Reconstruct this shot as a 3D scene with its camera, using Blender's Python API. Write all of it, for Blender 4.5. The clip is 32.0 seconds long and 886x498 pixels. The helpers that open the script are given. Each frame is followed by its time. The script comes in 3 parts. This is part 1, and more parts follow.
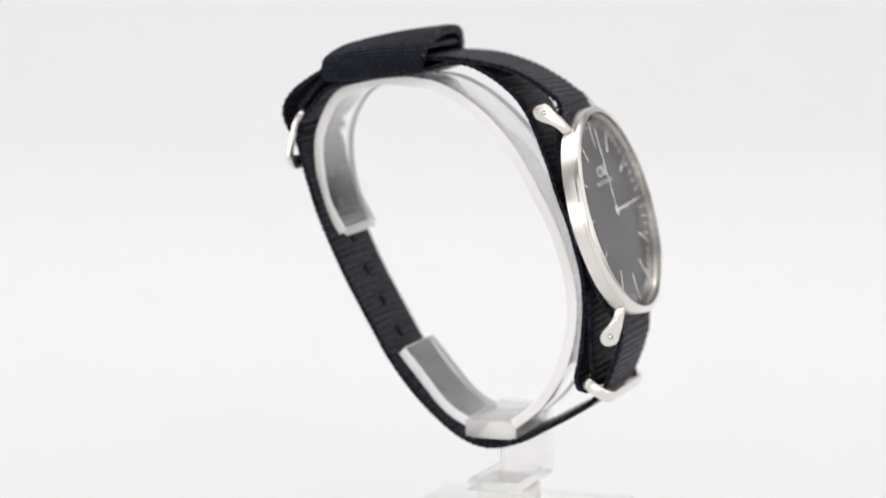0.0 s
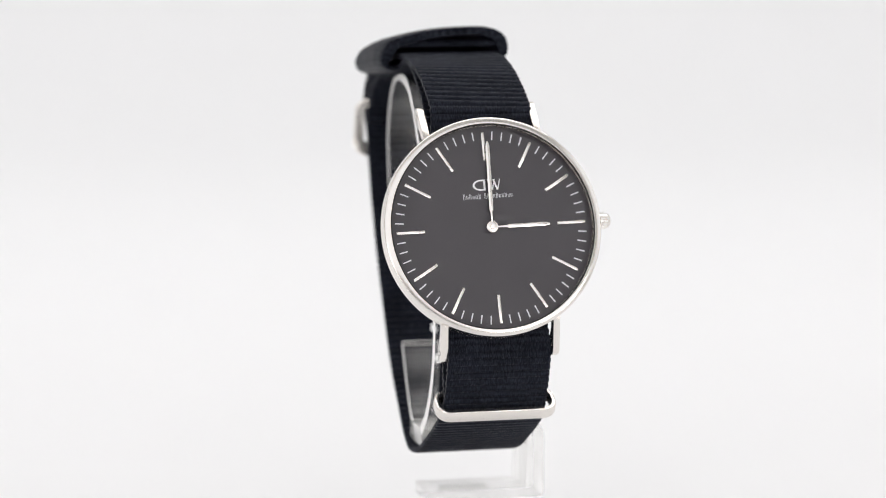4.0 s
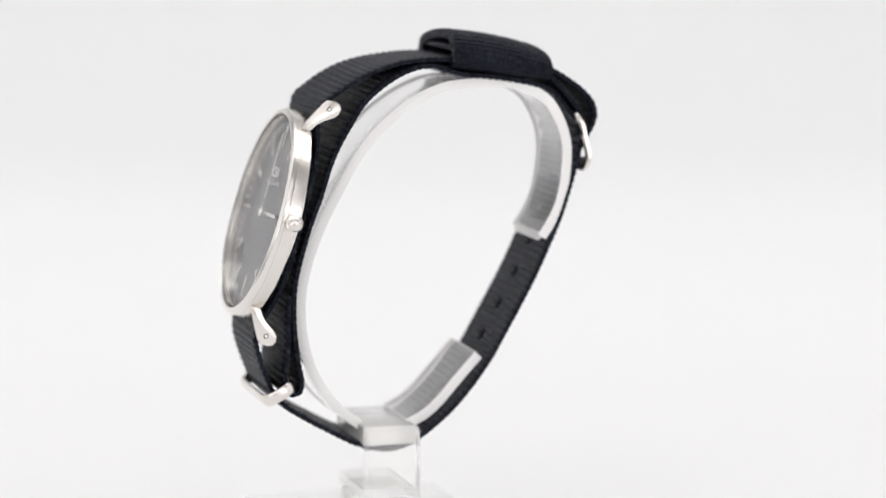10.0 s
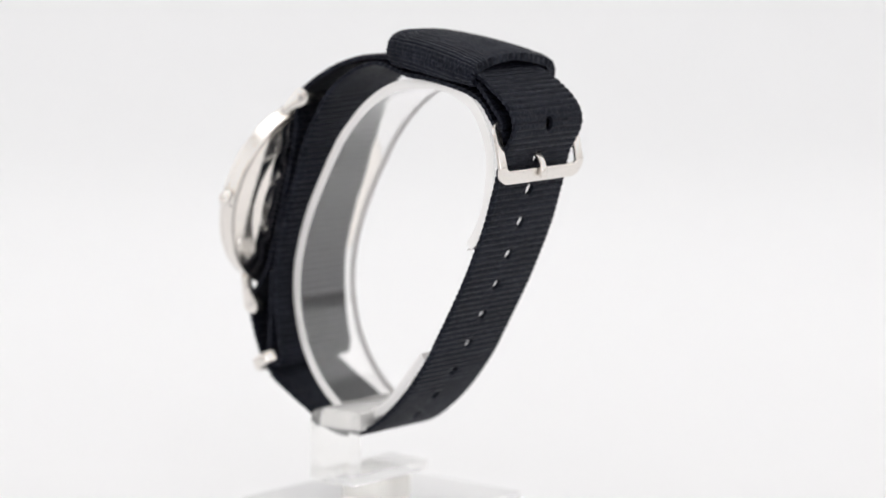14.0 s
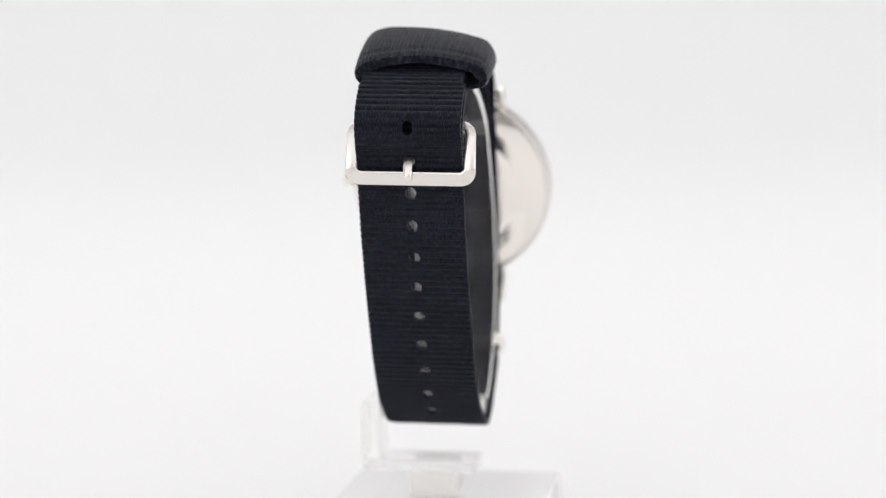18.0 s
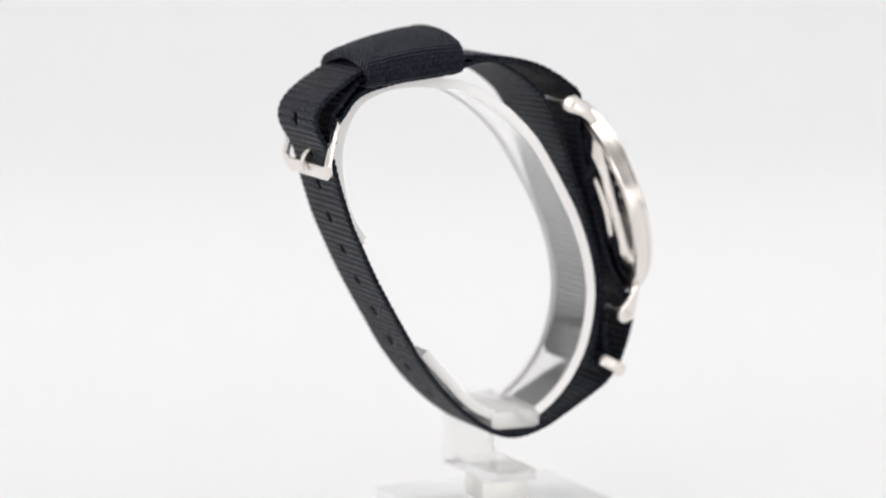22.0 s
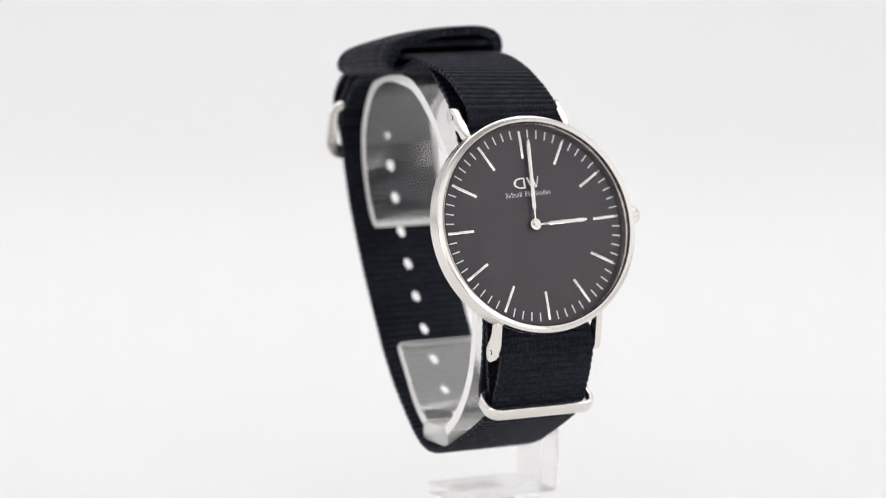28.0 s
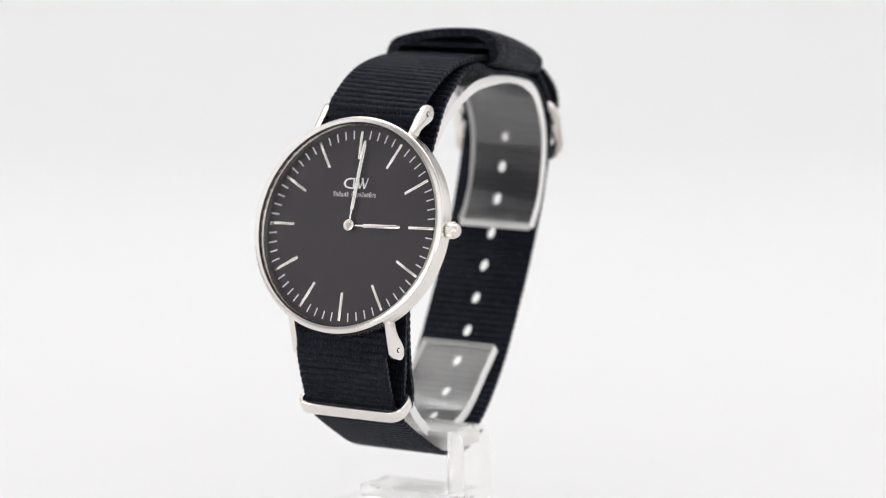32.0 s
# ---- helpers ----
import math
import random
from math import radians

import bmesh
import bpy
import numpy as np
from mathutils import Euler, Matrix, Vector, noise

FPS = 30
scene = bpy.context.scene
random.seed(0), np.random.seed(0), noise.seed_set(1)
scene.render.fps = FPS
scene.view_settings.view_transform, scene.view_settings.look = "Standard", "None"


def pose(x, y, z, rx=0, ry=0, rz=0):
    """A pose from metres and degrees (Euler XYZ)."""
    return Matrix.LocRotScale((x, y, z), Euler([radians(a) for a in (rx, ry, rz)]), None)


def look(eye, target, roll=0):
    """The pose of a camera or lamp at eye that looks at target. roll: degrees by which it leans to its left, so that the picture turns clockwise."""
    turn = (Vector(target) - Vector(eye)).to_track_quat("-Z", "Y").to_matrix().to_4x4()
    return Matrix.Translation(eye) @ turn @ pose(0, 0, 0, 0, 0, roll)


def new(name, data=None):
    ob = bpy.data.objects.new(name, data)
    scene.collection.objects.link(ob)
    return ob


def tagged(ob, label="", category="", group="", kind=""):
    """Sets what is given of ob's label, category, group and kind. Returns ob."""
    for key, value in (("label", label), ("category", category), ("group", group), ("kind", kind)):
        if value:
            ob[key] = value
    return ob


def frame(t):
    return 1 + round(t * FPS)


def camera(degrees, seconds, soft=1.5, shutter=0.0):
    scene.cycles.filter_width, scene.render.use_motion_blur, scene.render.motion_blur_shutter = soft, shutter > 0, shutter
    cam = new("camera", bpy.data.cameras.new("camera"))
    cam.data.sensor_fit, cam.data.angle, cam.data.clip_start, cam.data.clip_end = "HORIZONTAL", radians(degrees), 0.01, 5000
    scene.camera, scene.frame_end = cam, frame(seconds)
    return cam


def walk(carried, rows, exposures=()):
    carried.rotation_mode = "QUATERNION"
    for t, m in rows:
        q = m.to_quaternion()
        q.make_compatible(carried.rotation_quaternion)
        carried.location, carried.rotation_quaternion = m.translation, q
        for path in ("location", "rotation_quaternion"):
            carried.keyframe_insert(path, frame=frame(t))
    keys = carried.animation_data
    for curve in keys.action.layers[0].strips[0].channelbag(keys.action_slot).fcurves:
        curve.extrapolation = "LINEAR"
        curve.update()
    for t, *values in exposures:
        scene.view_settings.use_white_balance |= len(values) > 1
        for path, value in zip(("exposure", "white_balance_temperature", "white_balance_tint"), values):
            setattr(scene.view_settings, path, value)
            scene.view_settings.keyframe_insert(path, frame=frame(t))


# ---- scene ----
# Lengths below are in centimetres and are scaled to metres when a mesh is linked.
CM = 0.01
LIFT = 7.9                       # height of the turntable axis' origin over the table
SPIN_START, SPIN_RATE = 70.45, -14.4115   # degrees, degrees a second

# camera, standing still on a tripod
cam = camera(16.73, 32.0, soft=1.0)
cam.data.dof.use_dof = True
cam.data.dof.focus_distance = 0.54
cam.data.dof.aperture_fstop = 12.0
EYE = Vector((0.0, -57.256, 6.165 + LIFT)) * CM
AIM = EYE + Vector((0.001824, 0.990185, -0.139759))
walk(cam, [(0.0, look(EYE, AIM)), (32.0, look(EYE, AIM))])

# surroundings: dim room light, softboxes round the table, none of them in view
world = bpy.data.worlds.new("studio_air")
scene.world = world
world.use_nodes = True
world.node_tree.nodes["Background"].inputs["Color"].default_value = (1.0, 0.97, 0.93, 1)
world.node_tree.nodes["Background"].inputs["Strength"].default_value = 0.3


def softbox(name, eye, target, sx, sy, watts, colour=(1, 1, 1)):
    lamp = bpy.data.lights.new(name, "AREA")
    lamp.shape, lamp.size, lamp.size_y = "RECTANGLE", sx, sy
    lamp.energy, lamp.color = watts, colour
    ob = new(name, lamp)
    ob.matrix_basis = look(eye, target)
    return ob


softbox("overhead_softbox", (0.0, 0.1, 1.0), (0.0, 0.1, 0.0), 1.5, 0.65, 4.7, (1.0, 0.986, 0.974))
# added fill that evens out the rising paper, no lamp known there
softbox("backdrop_fill", (0.0, 0.35, 1.15), (0.0, 1.3, 0.45), 1.6, 0.5, 5.35, (0.975, 0.986, 1.0))
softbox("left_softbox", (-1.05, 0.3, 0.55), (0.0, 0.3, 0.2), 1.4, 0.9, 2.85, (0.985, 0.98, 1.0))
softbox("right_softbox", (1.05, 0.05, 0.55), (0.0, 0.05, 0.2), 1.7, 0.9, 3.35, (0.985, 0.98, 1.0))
# two low fills, added to brighten faces turned to the camera
softbox("front_left_fill", (-0.85, -1.15, 0.1), (0.0, 0.0, 0.05), 0.7, 0.5, 3.1, (1.0, 0.975, 0.97))
softbox("front_right_fill", (0.85, -1.15, 0.1), (0.0, 0.0, 0.05), 0.7, 0.5, 3.1, (1.0, 0.975, 0.97))
softbox("front_softbox", (-0.1, -1.3, 0.78), (0.0, 0.0, 0.07), 2.0, 1.1, 6.0, (0.985, 0.97, 1.0))


# ---- materials ----
def material(name, colour, rough, metal=0.0):
    m = bpy.data.materials.new(name)
    m.use_nodes = True
    b = m.node_tree.nodes["Principled BSDF"]
    b.inputs["Base Color"].default_value = (*colour, 1)
    b.inputs["Roughness"].default_value = rough
    b.inputs["Metallic"].default_value = metal
    return m


def link(m, a, b):
    m.node_tree.links.new(a, b)


def noise_node(m, scale, detail=3.0, stretch=None):
    n = m.node_tree.nodes.new("ShaderNodeTexNoise")
    n.inputs["Scale"].default_value, n.inputs["Detail"].default_value = scale, detail
    c = m.node_tree.nodes.new("ShaderNodeTexCoord")
    if stretch:
        g = m.node_tree.nodes.new("ShaderNodeMapping")
        g.inputs["Scale"].default_value = stretch
        link(m, c.outputs["Object"], g.inputs["Vector"])
        link(m, g.outputs["Vector"], n.inputs["Vector"])
    else:
        link(m, c.outputs["Object"], n.inputs["Vector"])
    return n


def ramp_to(m, source, socket, low, high, a=0.3, b=0.7):
    r = m.node_tree.nodes.new("ShaderNodeValToRGB")
    r.color_ramp.elements[0].position, r.color_ramp.elements[1].position = a, b
    r.color_ramp.elements[0].color, r.color_ramp.elements[1].color = low, high
    link(m, source, r.inputs["Fac"])
    link(m, r.outputs["Color"], socket)


def bump(m, source, strength, distance):
    b = m.node_tree.nodes.new("ShaderNodeBump")
    b.inputs["Strength"].default_value, b.inputs["Distance"].default_value = strength, distance
    link(m, source, b.inputs["Height"])
    link(m, b.outputs["Normal"], m.node_tree.nodes["Principled BSDF"].inputs["Normal"])


def nylon(name, stretch):
    m = material(name, (0.008, 0.0085, 0.013), 0.43)
    b = m.node_tree.nodes["Principled BSDF"]
    b.inputs["Specular Tint"].default_value = (0.72, 0.82, 1.0, 1)
    b.inputs["Sheen Weight"].default_value = 0.012
    b.inputs["Sheen Roughness"].default_value = 0.4
    b.inputs["Sheen Tint"].default_value = (0.55, 0.6, 0.8, 1)
    fine = noise_node(m, 1.0, 2.0, stretch)
    ramp_to(m, fine.outputs["Fac"], b.inputs["Specular IOR Level"], (0.05, 0.05, 0.05, 1), (0.43, 0.43, 0.43, 1), 0.42, 0.76)
    bump(m, fine.outputs["Fac"], 0.18, 0.0004)
    coarse = noise_node(m, 160.0, 4.0)
    ramp_to(m, coarse.outputs["Fac"], b.inputs["Base Color"], (0.0051, 0.0054, 0.0087, 1), (0.0098, 0.0105, 0.0165, 1))
    return m


NYLON = nylon("woven_nylon", (5600, 1300, 1300))
NYLON_SLEEVE = nylon("sleeve_nylon", (1300, 5600, 1300))

STEEL = material("polished_steel", (0.965, 0.935, 0.895), 0.13, 1.0)
_n = noise_node(STEEL, 900.0, 4.0)
ramp_to(STEEL, _n.outputs["Fac"], STEEL.node_tree.nodes["Principled BSDF"].inputs["Roughness"], (0.09, 0.09, 0.09, 1), (0.18, 0.18, 0.18, 1))
BRUSHED = material("brushed_steel", (0.85, 0.812, 0.77), 0.26, 1.0)
_n = noise_node(BRUSHED, 1.0, 3.0, (250, 4000, 4000))
bump(BRUSHED, _n.outputs["Fac"], 0.12, 0.0001)
SATIN = material("satin_steel", (0.86, 0.83, 0.79), 0.2, 1.0)
_n = noise_node(SATIN, 1500.0, 3.0)
bump(SATIN, _n.outputs["Fac"], 0.04, 0.00005)
MIRROR = material("mirror_steel", (0.95, 0.905, 0.855), 0.045, 1.0)
_n = noise_node(MIRROR, 700.0, 3.0)
ramp_to(MIRROR, _n.outputs["Fac"], MIRROR.node_tree.nodes["Principled BSDF"].inputs["Roughness"], (0.06, 0.06, 0.06, 1), (0.13, 0.13, 0.13, 1))
INDEX_STEEL = material("index_steel", (0.95, 0.92, 0.88), 0.25, 1.0)
DIAL = material("black_dial", (0.0475, 0.0425, 0.048), 0.5)
DIAL.node_tree.nodes["Principled BSDF"].inputs["Specular IOR Level"].default_value = 0.2
DIAL.node_tree.nodes["Principled BSDF"].inputs["Coat Weight"].default_value = 1.0
DIAL.node_tree.nodes["Principled BSDF"].inputs["Coat IOR"].default_value = 1.46
DIAL.node_tree.nodes["Principled BSDF"].inputs["Coat Roughness"].default_value = 0.12
PRINT = material("white_print", (0.9, 0.9, 0.91), 0.6)
MARK_PRINT = material("grey_print", (0.74, 0.74, 0.77), 0.6)
GAP = material("dark_gap", (0.01, 0.01, 0.01), 0.7)

ACRYLIC = material("clear_acrylic", (0.995, 0.988, 0.98), 0.1)
ACRYLIC.node_tree.nodes["Principled BSDF"].inputs["Transmission Weight"].default_value = 0.985
ACRYLIC.node_tree.nodes["Principled BSDF"].inputs["IOR"].default_value = 1.2
ACRYLIC.node_tree.nodes["Principled BSDF"].inputs["Coat Weight"].default_value = 1.0
ACRYLIC.node_tree.nodes["Principled BSDF"].inputs["Coat IOR"].default_value = 1.6
ACRYLIC.node_tree.nodes["Principled BSDF"].inputs["Coat Roughness"].default_value = 0.08
# near-opaque white stands in for light caught in the clear cut edges
EDGE_GLOW = material("edge_glow_acrylic", (0.99, 0.98, 0.965), 0.35)
EDGE_GLOW.node_tree.nodes["Principled BSDF"].inputs["Transmission Weight"].default_value = 0.05
_n = noise_node(EDGE_GLOW, 700.0, 3.0)
bump(EDGE_GLOW, _n.outputs["Fac"], 0.2, 0.0001)
BENT = material("bent_acrylic", (0.985, 0.983, 0.972), 0.04)
BENT.node_tree.nodes["Principled BSDF"].inputs["Transmission Weight"].default_value = 0.86
BENT.node_tree.nodes["Principled BSDF"].inputs["IOR"].default_value = 1.16
# milky white puts the overhead reflection into the clear shelf's colour
SHELF_GLARE = material("shelf_glare_acrylic", (0.985, 0.978, 0.955), 0.06)
SHELF_GLARE.node_tree.nodes["Principled BSDF"].inputs["Transmission Weight"].default_value = 0.45
SHELF_GLARE.node_tree.nodes["Principled BSDF"].inputs["IOR"].default_value = 1.49
CREAM = material("cream_acrylic", (0.99, 0.98, 0.945), 0.2)
CREAM.node_tree.nodes["Principled BSDF"].inputs["Transmission Weight"].default_value = 0.6

CRYSTAL = bpy.data.materials.new("watch_crystal")
CRYSTAL.use_nodes = True
_t = CRYSTAL.node_tree
_t.nodes.remove(_t.nodes["Principled BSDF"])
_clear, _gloss, _mix = (_t.nodes.new(k) for k in ("ShaderNodeBsdfTransparent", "ShaderNodeBsdfGlossy", "ShaderNodeMixShader"))
_gloss.inputs["Roughness"].default_value = 0.11
_weight = _t.nodes.new("ShaderNodeLayerWeight")
_weight.inputs["Blend"].default_value = 0.5
_power = _t.nodes.new("ShaderNodeMath")
_power.operation = "POWER"
_power.inputs[1].default_value = 9.0
_gain = _t.nodes.new("ShaderNodeMath")
_gain.operation = "MULTIPLY"
_gain.inputs[1].default_value = 0.8
for _a, _b in ((_weight.outputs["Facing"], _power.inputs[0]), (_power.outputs[0], _gain.inputs[0]), (_gain.outputs[0], _mix.inputs["Fac"]),
               (_clear.outputs[0], _mix.inputs[1]), (_gloss.outputs[0], _mix.inputs[2]), (_mix.outputs[0], _t.nodes["Material Output"].inputs["Surface"])):
    _t.links.new(_a, _b)

PAPER = material("white_backdrop_paper", (0.86, 0.86, 0.865), 0.85)
_n = noise_node(PAPER, 400.0, 5.0)
bump(PAPER, _n.outputs["Fac"], 0.04, 0.0005)
PLINTH = material("white_plinth_board", (0.97, 0.97, 0.968), 0.12)
_n = noise_node(PLINTH, 300.0, 4.0)
bump(PLINTH, _n.outputs["Fac"], 0.03, 0.0003)
WALL = material("studio_wall_paint", (0.86, 0.85, 0.835), 0.9)
_n = noise_node(WALL, 60.0, 4.0)
bump(WALL, _n.outputs["Fac"], 0.1, 0.001)


# ---- mesh helpers ----
def part(name, bm, mat, parent, label="", smooth=True):
    """Link a bmesh (centimetres, in the thing's space) as one mesh object under parent."""
    bm.transform(Matrix.Translation((0, 0, LIFT * CM)) @ Matrix.Scale(CM, 4))
    bm.normal_update()
    me = bpy.data.meshes.new(name)
    bm.to_mesh(me)
    bm.free()
    if smooth:
        for p in me.polygons:
            p.use_smooth = True
        me.set_sharp_from_angle(angle=radians(38))
    me.materials.append(mat)
    ob = new(name, me)
    ob.parent = parent
    return tagged(ob, label)


def thing(name, label, category, group=""):
    ob = new(name)
    ob.empty_display_size = 0.02
    return tagged(ob, label, category, group)


def mesh_of(verts, faces):
    me = bpy.data.meshes.new("shape")
    me.from_pydata(verts, [], faces)
    bm = bmesh.new()
    bm.from_mesh(me)
    bpy.data.meshes.remove(me)
    bmesh.ops.recalc_face_normals(bm, faces=bm.faces)
    return bm


def lathe(profile, n=128, closed=False):
    """Turn (radius, height) pairs round z."""
    verts, faces = [], []
    for r, z in profile:
        for k in range(n):
            a = 2 * math.pi * k / n
            verts.append((r * math.cos(a), r * math.sin(a), z))
    rows = len(profile)
    for i in range(rows if closed else rows - 1):
        for k in range(n):
            j, k2 = (i + 1) % rows, (k + 1) % n
            faces.append((i * n + k, i * n + k2, j * n + k2, j * n + k))
    bm = mesh_of(verts, faces)
    bmesh.ops.remove_doubles(bm, verts=bm.verts, dist=1e-5)
    if not closed:
        bmesh.ops.holes_fill(bm, edges=bm.edges, sides=n + 1)
    bmesh.ops.recalc_face_normals(bm, faces=bm.faces)
    return bm


def slab(sx, sy, sz, centre=(0, 0, 0), edge=0.0, segments=2):
    bm = bmesh.new()
    bmesh.ops.create_cube(bm, size=1, matrix=Matrix.Translation(centre) @ Matrix.Diagonal((sx, sy, sz, 1)))
    if edge:
        bmesh.ops.bevel(bm, geom=bm.edges[:], offset=edge, segments=segments, affect="EDGES", profile=0.5)
    return bm


def extrude(outline, lo, hi, axis="z", edge=0.0):
    """A prism over a 2D outline; axis x takes (y, z) pairs, axis y takes (x, z), axis z takes (x, y)."""
    place = {"x": lambda p, h: (h, p[0], p[1]), "y": lambda p, h: (p[0], h, p[1]), "z": lambda p, h: (p[0], p[1], h)}[axis]
    n = len(outline)
    verts = [place(p, lo) for p in outline] + [place(p, hi) for p in outline]
    faces = [tuple(range(n)), tuple(range(n, 2 * n))] + [(i, (i + 1) % n, n + (i + 1) % n, n + i) for i in range(n)]
    bm = mesh_of(verts, faces)
    if edge:
        bmesh.ops.bevel(bm, geom=bm.edges[:], offset=edge, segments=2, affect="EDGES", profile=0.5)
    return bm


def curve_through(points, step, closed=False):
    """Even steps along a smooth curve (centripetal Catmull-Rom) through the points."""
    P = [Vector(p) for p in points]
    n = len(P)
    fine = []
    for i in range(n if closed else n - 1):
        if closed:
            p0, p1, p2, p3 = P[i - 1], P[i], P[(i + 1) % n], P[(i + 2) % n]
        else:
            p1, p2 = P[i], P[i + 1]
            p0 = P[i - 1] if i else p1 * 2 - p2
            p3 = P[i + 2] if i + 2 < n else p2 * 2 - p1
        d1, d2, d3 = ((b - a).length ** 0.5 + 1e-9 for a, b in ((p0, p1), (p1, p2), (p2, p3)))
        m1 = (p1 - p0) / d1 - (p2 - p0) / (d1 + d2) + (p2 - p1) / d2
        m2 = (p2 - p1) / d2 - (p3 - p1) / (d2 + d3) + (p3 - p2) / d3
        m1, m2 = m1 * d2, m2 * d2
        for k in range(40):
            u = k / 40
            fine.append(p1 * (2 * u**3 - 3 * u**2 + 1) + m1 * (u**3 - 2 * u**2 + u) + p2 * (-2 * u**3 + 3 * u**2) + m2 * (u**3 - u**2))
    fine.append(P[0].copy() if closed else P[-1].copy())
    along = [0.0]
    for a, b in zip(fine, fine[1:]):
        along.append(along[-1] + (b - a).length)
    count = max(3, round(along[-1] / step))
    made, j = [], 0
    for k in range(count + (0 if closed else 1)):
        s = along[-1] * k / count
        while j < len(along) - 2 and along[j + 1] < s:
            j += 1
        f = (s - along[j]) / max(1e-9, along[j + 1] - along[j])
        made.append(fine[j].lerp(fine[j + 1], f))
    return made, along[-1] / count


def band(points, width, thick, middle, step=0.0125, pitch=0.0, rib=0.0, across=14, holes=(), scallop=0.0, wrap=False, shift=0.0, narrow=None, twist=None):
    """A strap along (y, z) points. middle: its middle x as a function of y. holes: (y, z, half length, half width)
    pierced through it. narrow: the width's share at (y, z). twist: its slope across at (y, z). wrap: the path closes on itself."""
    path, step = curve_through(points, step, wrap)
    n, count = len(path), across + 1
    tang = []
    for i in range(n):
        a, b = (path[i - 1], path[(i + 1) % n]) if wrap else (path[max(0, i - 1)], path[min(n - 1, i + 1)])
        tang.append((b - a).normalized())
    us = [-1 + 2 * k / across for k in range(count)]
    if holes:
        fine = [0.022 * k / (width / 2) for k in range(8)]
        right = fine + [0.24, 0.34, 0.46, 0.58, 0.7, 0.82, 0.9, 0.95, 0.98, 1.0]
        us = [-u for u in reversed(right[1:])] + right
        across, count = len(us) - 1, len(us)
    pierced = []
    for y, z, a, b in holes:
        i = min(range(n), key=lambda q: (path[q].x - y) ** 2 + (path[q].y - z) ** 2)
        pierced.append((i * step, a, b))
    verts, hidden = [], set()
    for side in (1, -1):
        for i in range(n):
            s, p, t = i * step, path[i], tang[i]
            normal = Vector((-t.y, t.x))
            wave = abs(math.cos(math.pi * s / pitch)) ** 0.75 if pitch else 0.0
            half = width / 2 * (narrow(p.x, p.y) if narrow else 1.0) + scallop * wave
            slope = twist(p.x, p.y) if twist else 0.0
            for u in us:
                rim = max(0.0, (abs(u) - 0.93) / 0.07)
                off = side * (thick / 2 + rib * (wave + (0.7 - wave) * 0.6 * rim)) * (1 - 0.3 * rim * rim) + shift
                x = u * half
                du = 0.0
                flat = min((math.hypot(x / b, (s - hs) / a) for hs, a, b in pierced), default=9.0)
                if flat < 1.7:
                    off = side * (thick / 2 + rib * (wave * max(0.0, flat - 1.15) / 0.55 + 0.5 * max(0.0, 1.7 - flat) / 0.55 if flat > 1.15 else 0.5)) + shift
                off += slope * x
                for hs, a, b in pierced:
                    ex, es = x / b, (s - hs) / a
                    r = math.hypot(ex, es)
                    if 0.8 < r < 1.2:
                        x, du = ex / r * b, (es / r - es) * a
                q = p + normal * off + t * du
                verts.append((middle(q.x) + x, q.x, q.y))
    def open_cell(i, k):
        x, s = (us[k] + us[k + 1]) / 2 * width / 2, (i + 0.5) * step
        return any(math.hypot(x / b, (s - hs) / a) < 0.94 for hs, a, b in pierced)
    size, faces, edges = n * count, [], {}
    for i in range(n if wrap else n - 1):
        j = (i + 1) % n
        for k in range(across):
            if open_cell(i, k):
                continue
            quad = (i * count + k, i * count + k + 1, j * count + k + 1, j * count + k)
            faces.append(quad)
            faces.append(tuple(size + q for q in reversed(quad)))
            for a, b in zip(quad, quad[1:] + quad[:1]):
                key = (min(a, b), max(a, b))
                edges[key] = None if key in edges else (a, b)
    for pair in edges.values():
        if pair:
            a, b = pair
            faces.append((b, a, size + a, size + b))
    return mesh_of(verts, faces)


def sweep(path, across, thick, closed=True, corners=12, up=None, soft=0.55):
    """A bar with a rounded section along 3D points. up(i): the direction of its width at a point."""
    n, verts, faces = len(path), [], []
    for i in range(n):
        a, b = (path[i - 1], path[(i + 1) % n]) if closed else (path[max(0, i - 1)], path[min(n - 1, i + 1)])
        t = (b - a).normalized()
        v = up(i)
        v = (v - t * v.dot(t)).normalized()
        w = t.cross(v)
        for k in range(corners):
            ang = 2 * math.pi * k / corners
            c, s = math.cos(ang), math.sin(ang)
            c, s = math.copysign(abs(c) ** soft, c), math.copysign(abs(s) ** soft, s)
            verts.append(path[i] + v * c * across[i] / 2 + w * s * thick / 2)
    for i in range(n if closed else n - 1):
        j = (i + 1) % n
        for k in range(corners):
            k2 = (k + 1) % corners
            faces.append((i * corners + k, i * corners + k2, j * corners + k2, j * corners + k))
    if not closed:
        faces.append(tuple(range(corners)))
        faces.append(tuple((n - 1) * corners + k for k in range(corners)))
    return mesh_of(verts, faces)


def rounded_rect(hx, hy, r, n=8):
    out = []
    for cx, cy, a0 in ((hx - r, hy - r, 0), (-hx + r, hy - r, 90), (-hx + r, -hy + r, 180), (hx - r, -hy + r, 270)):
        for k in range(n + 1):
            a = radians(a0 + 90 * k / n)
            out.append((cx + r * math.cos(a), cy + r * math.sin(a)))
    return out


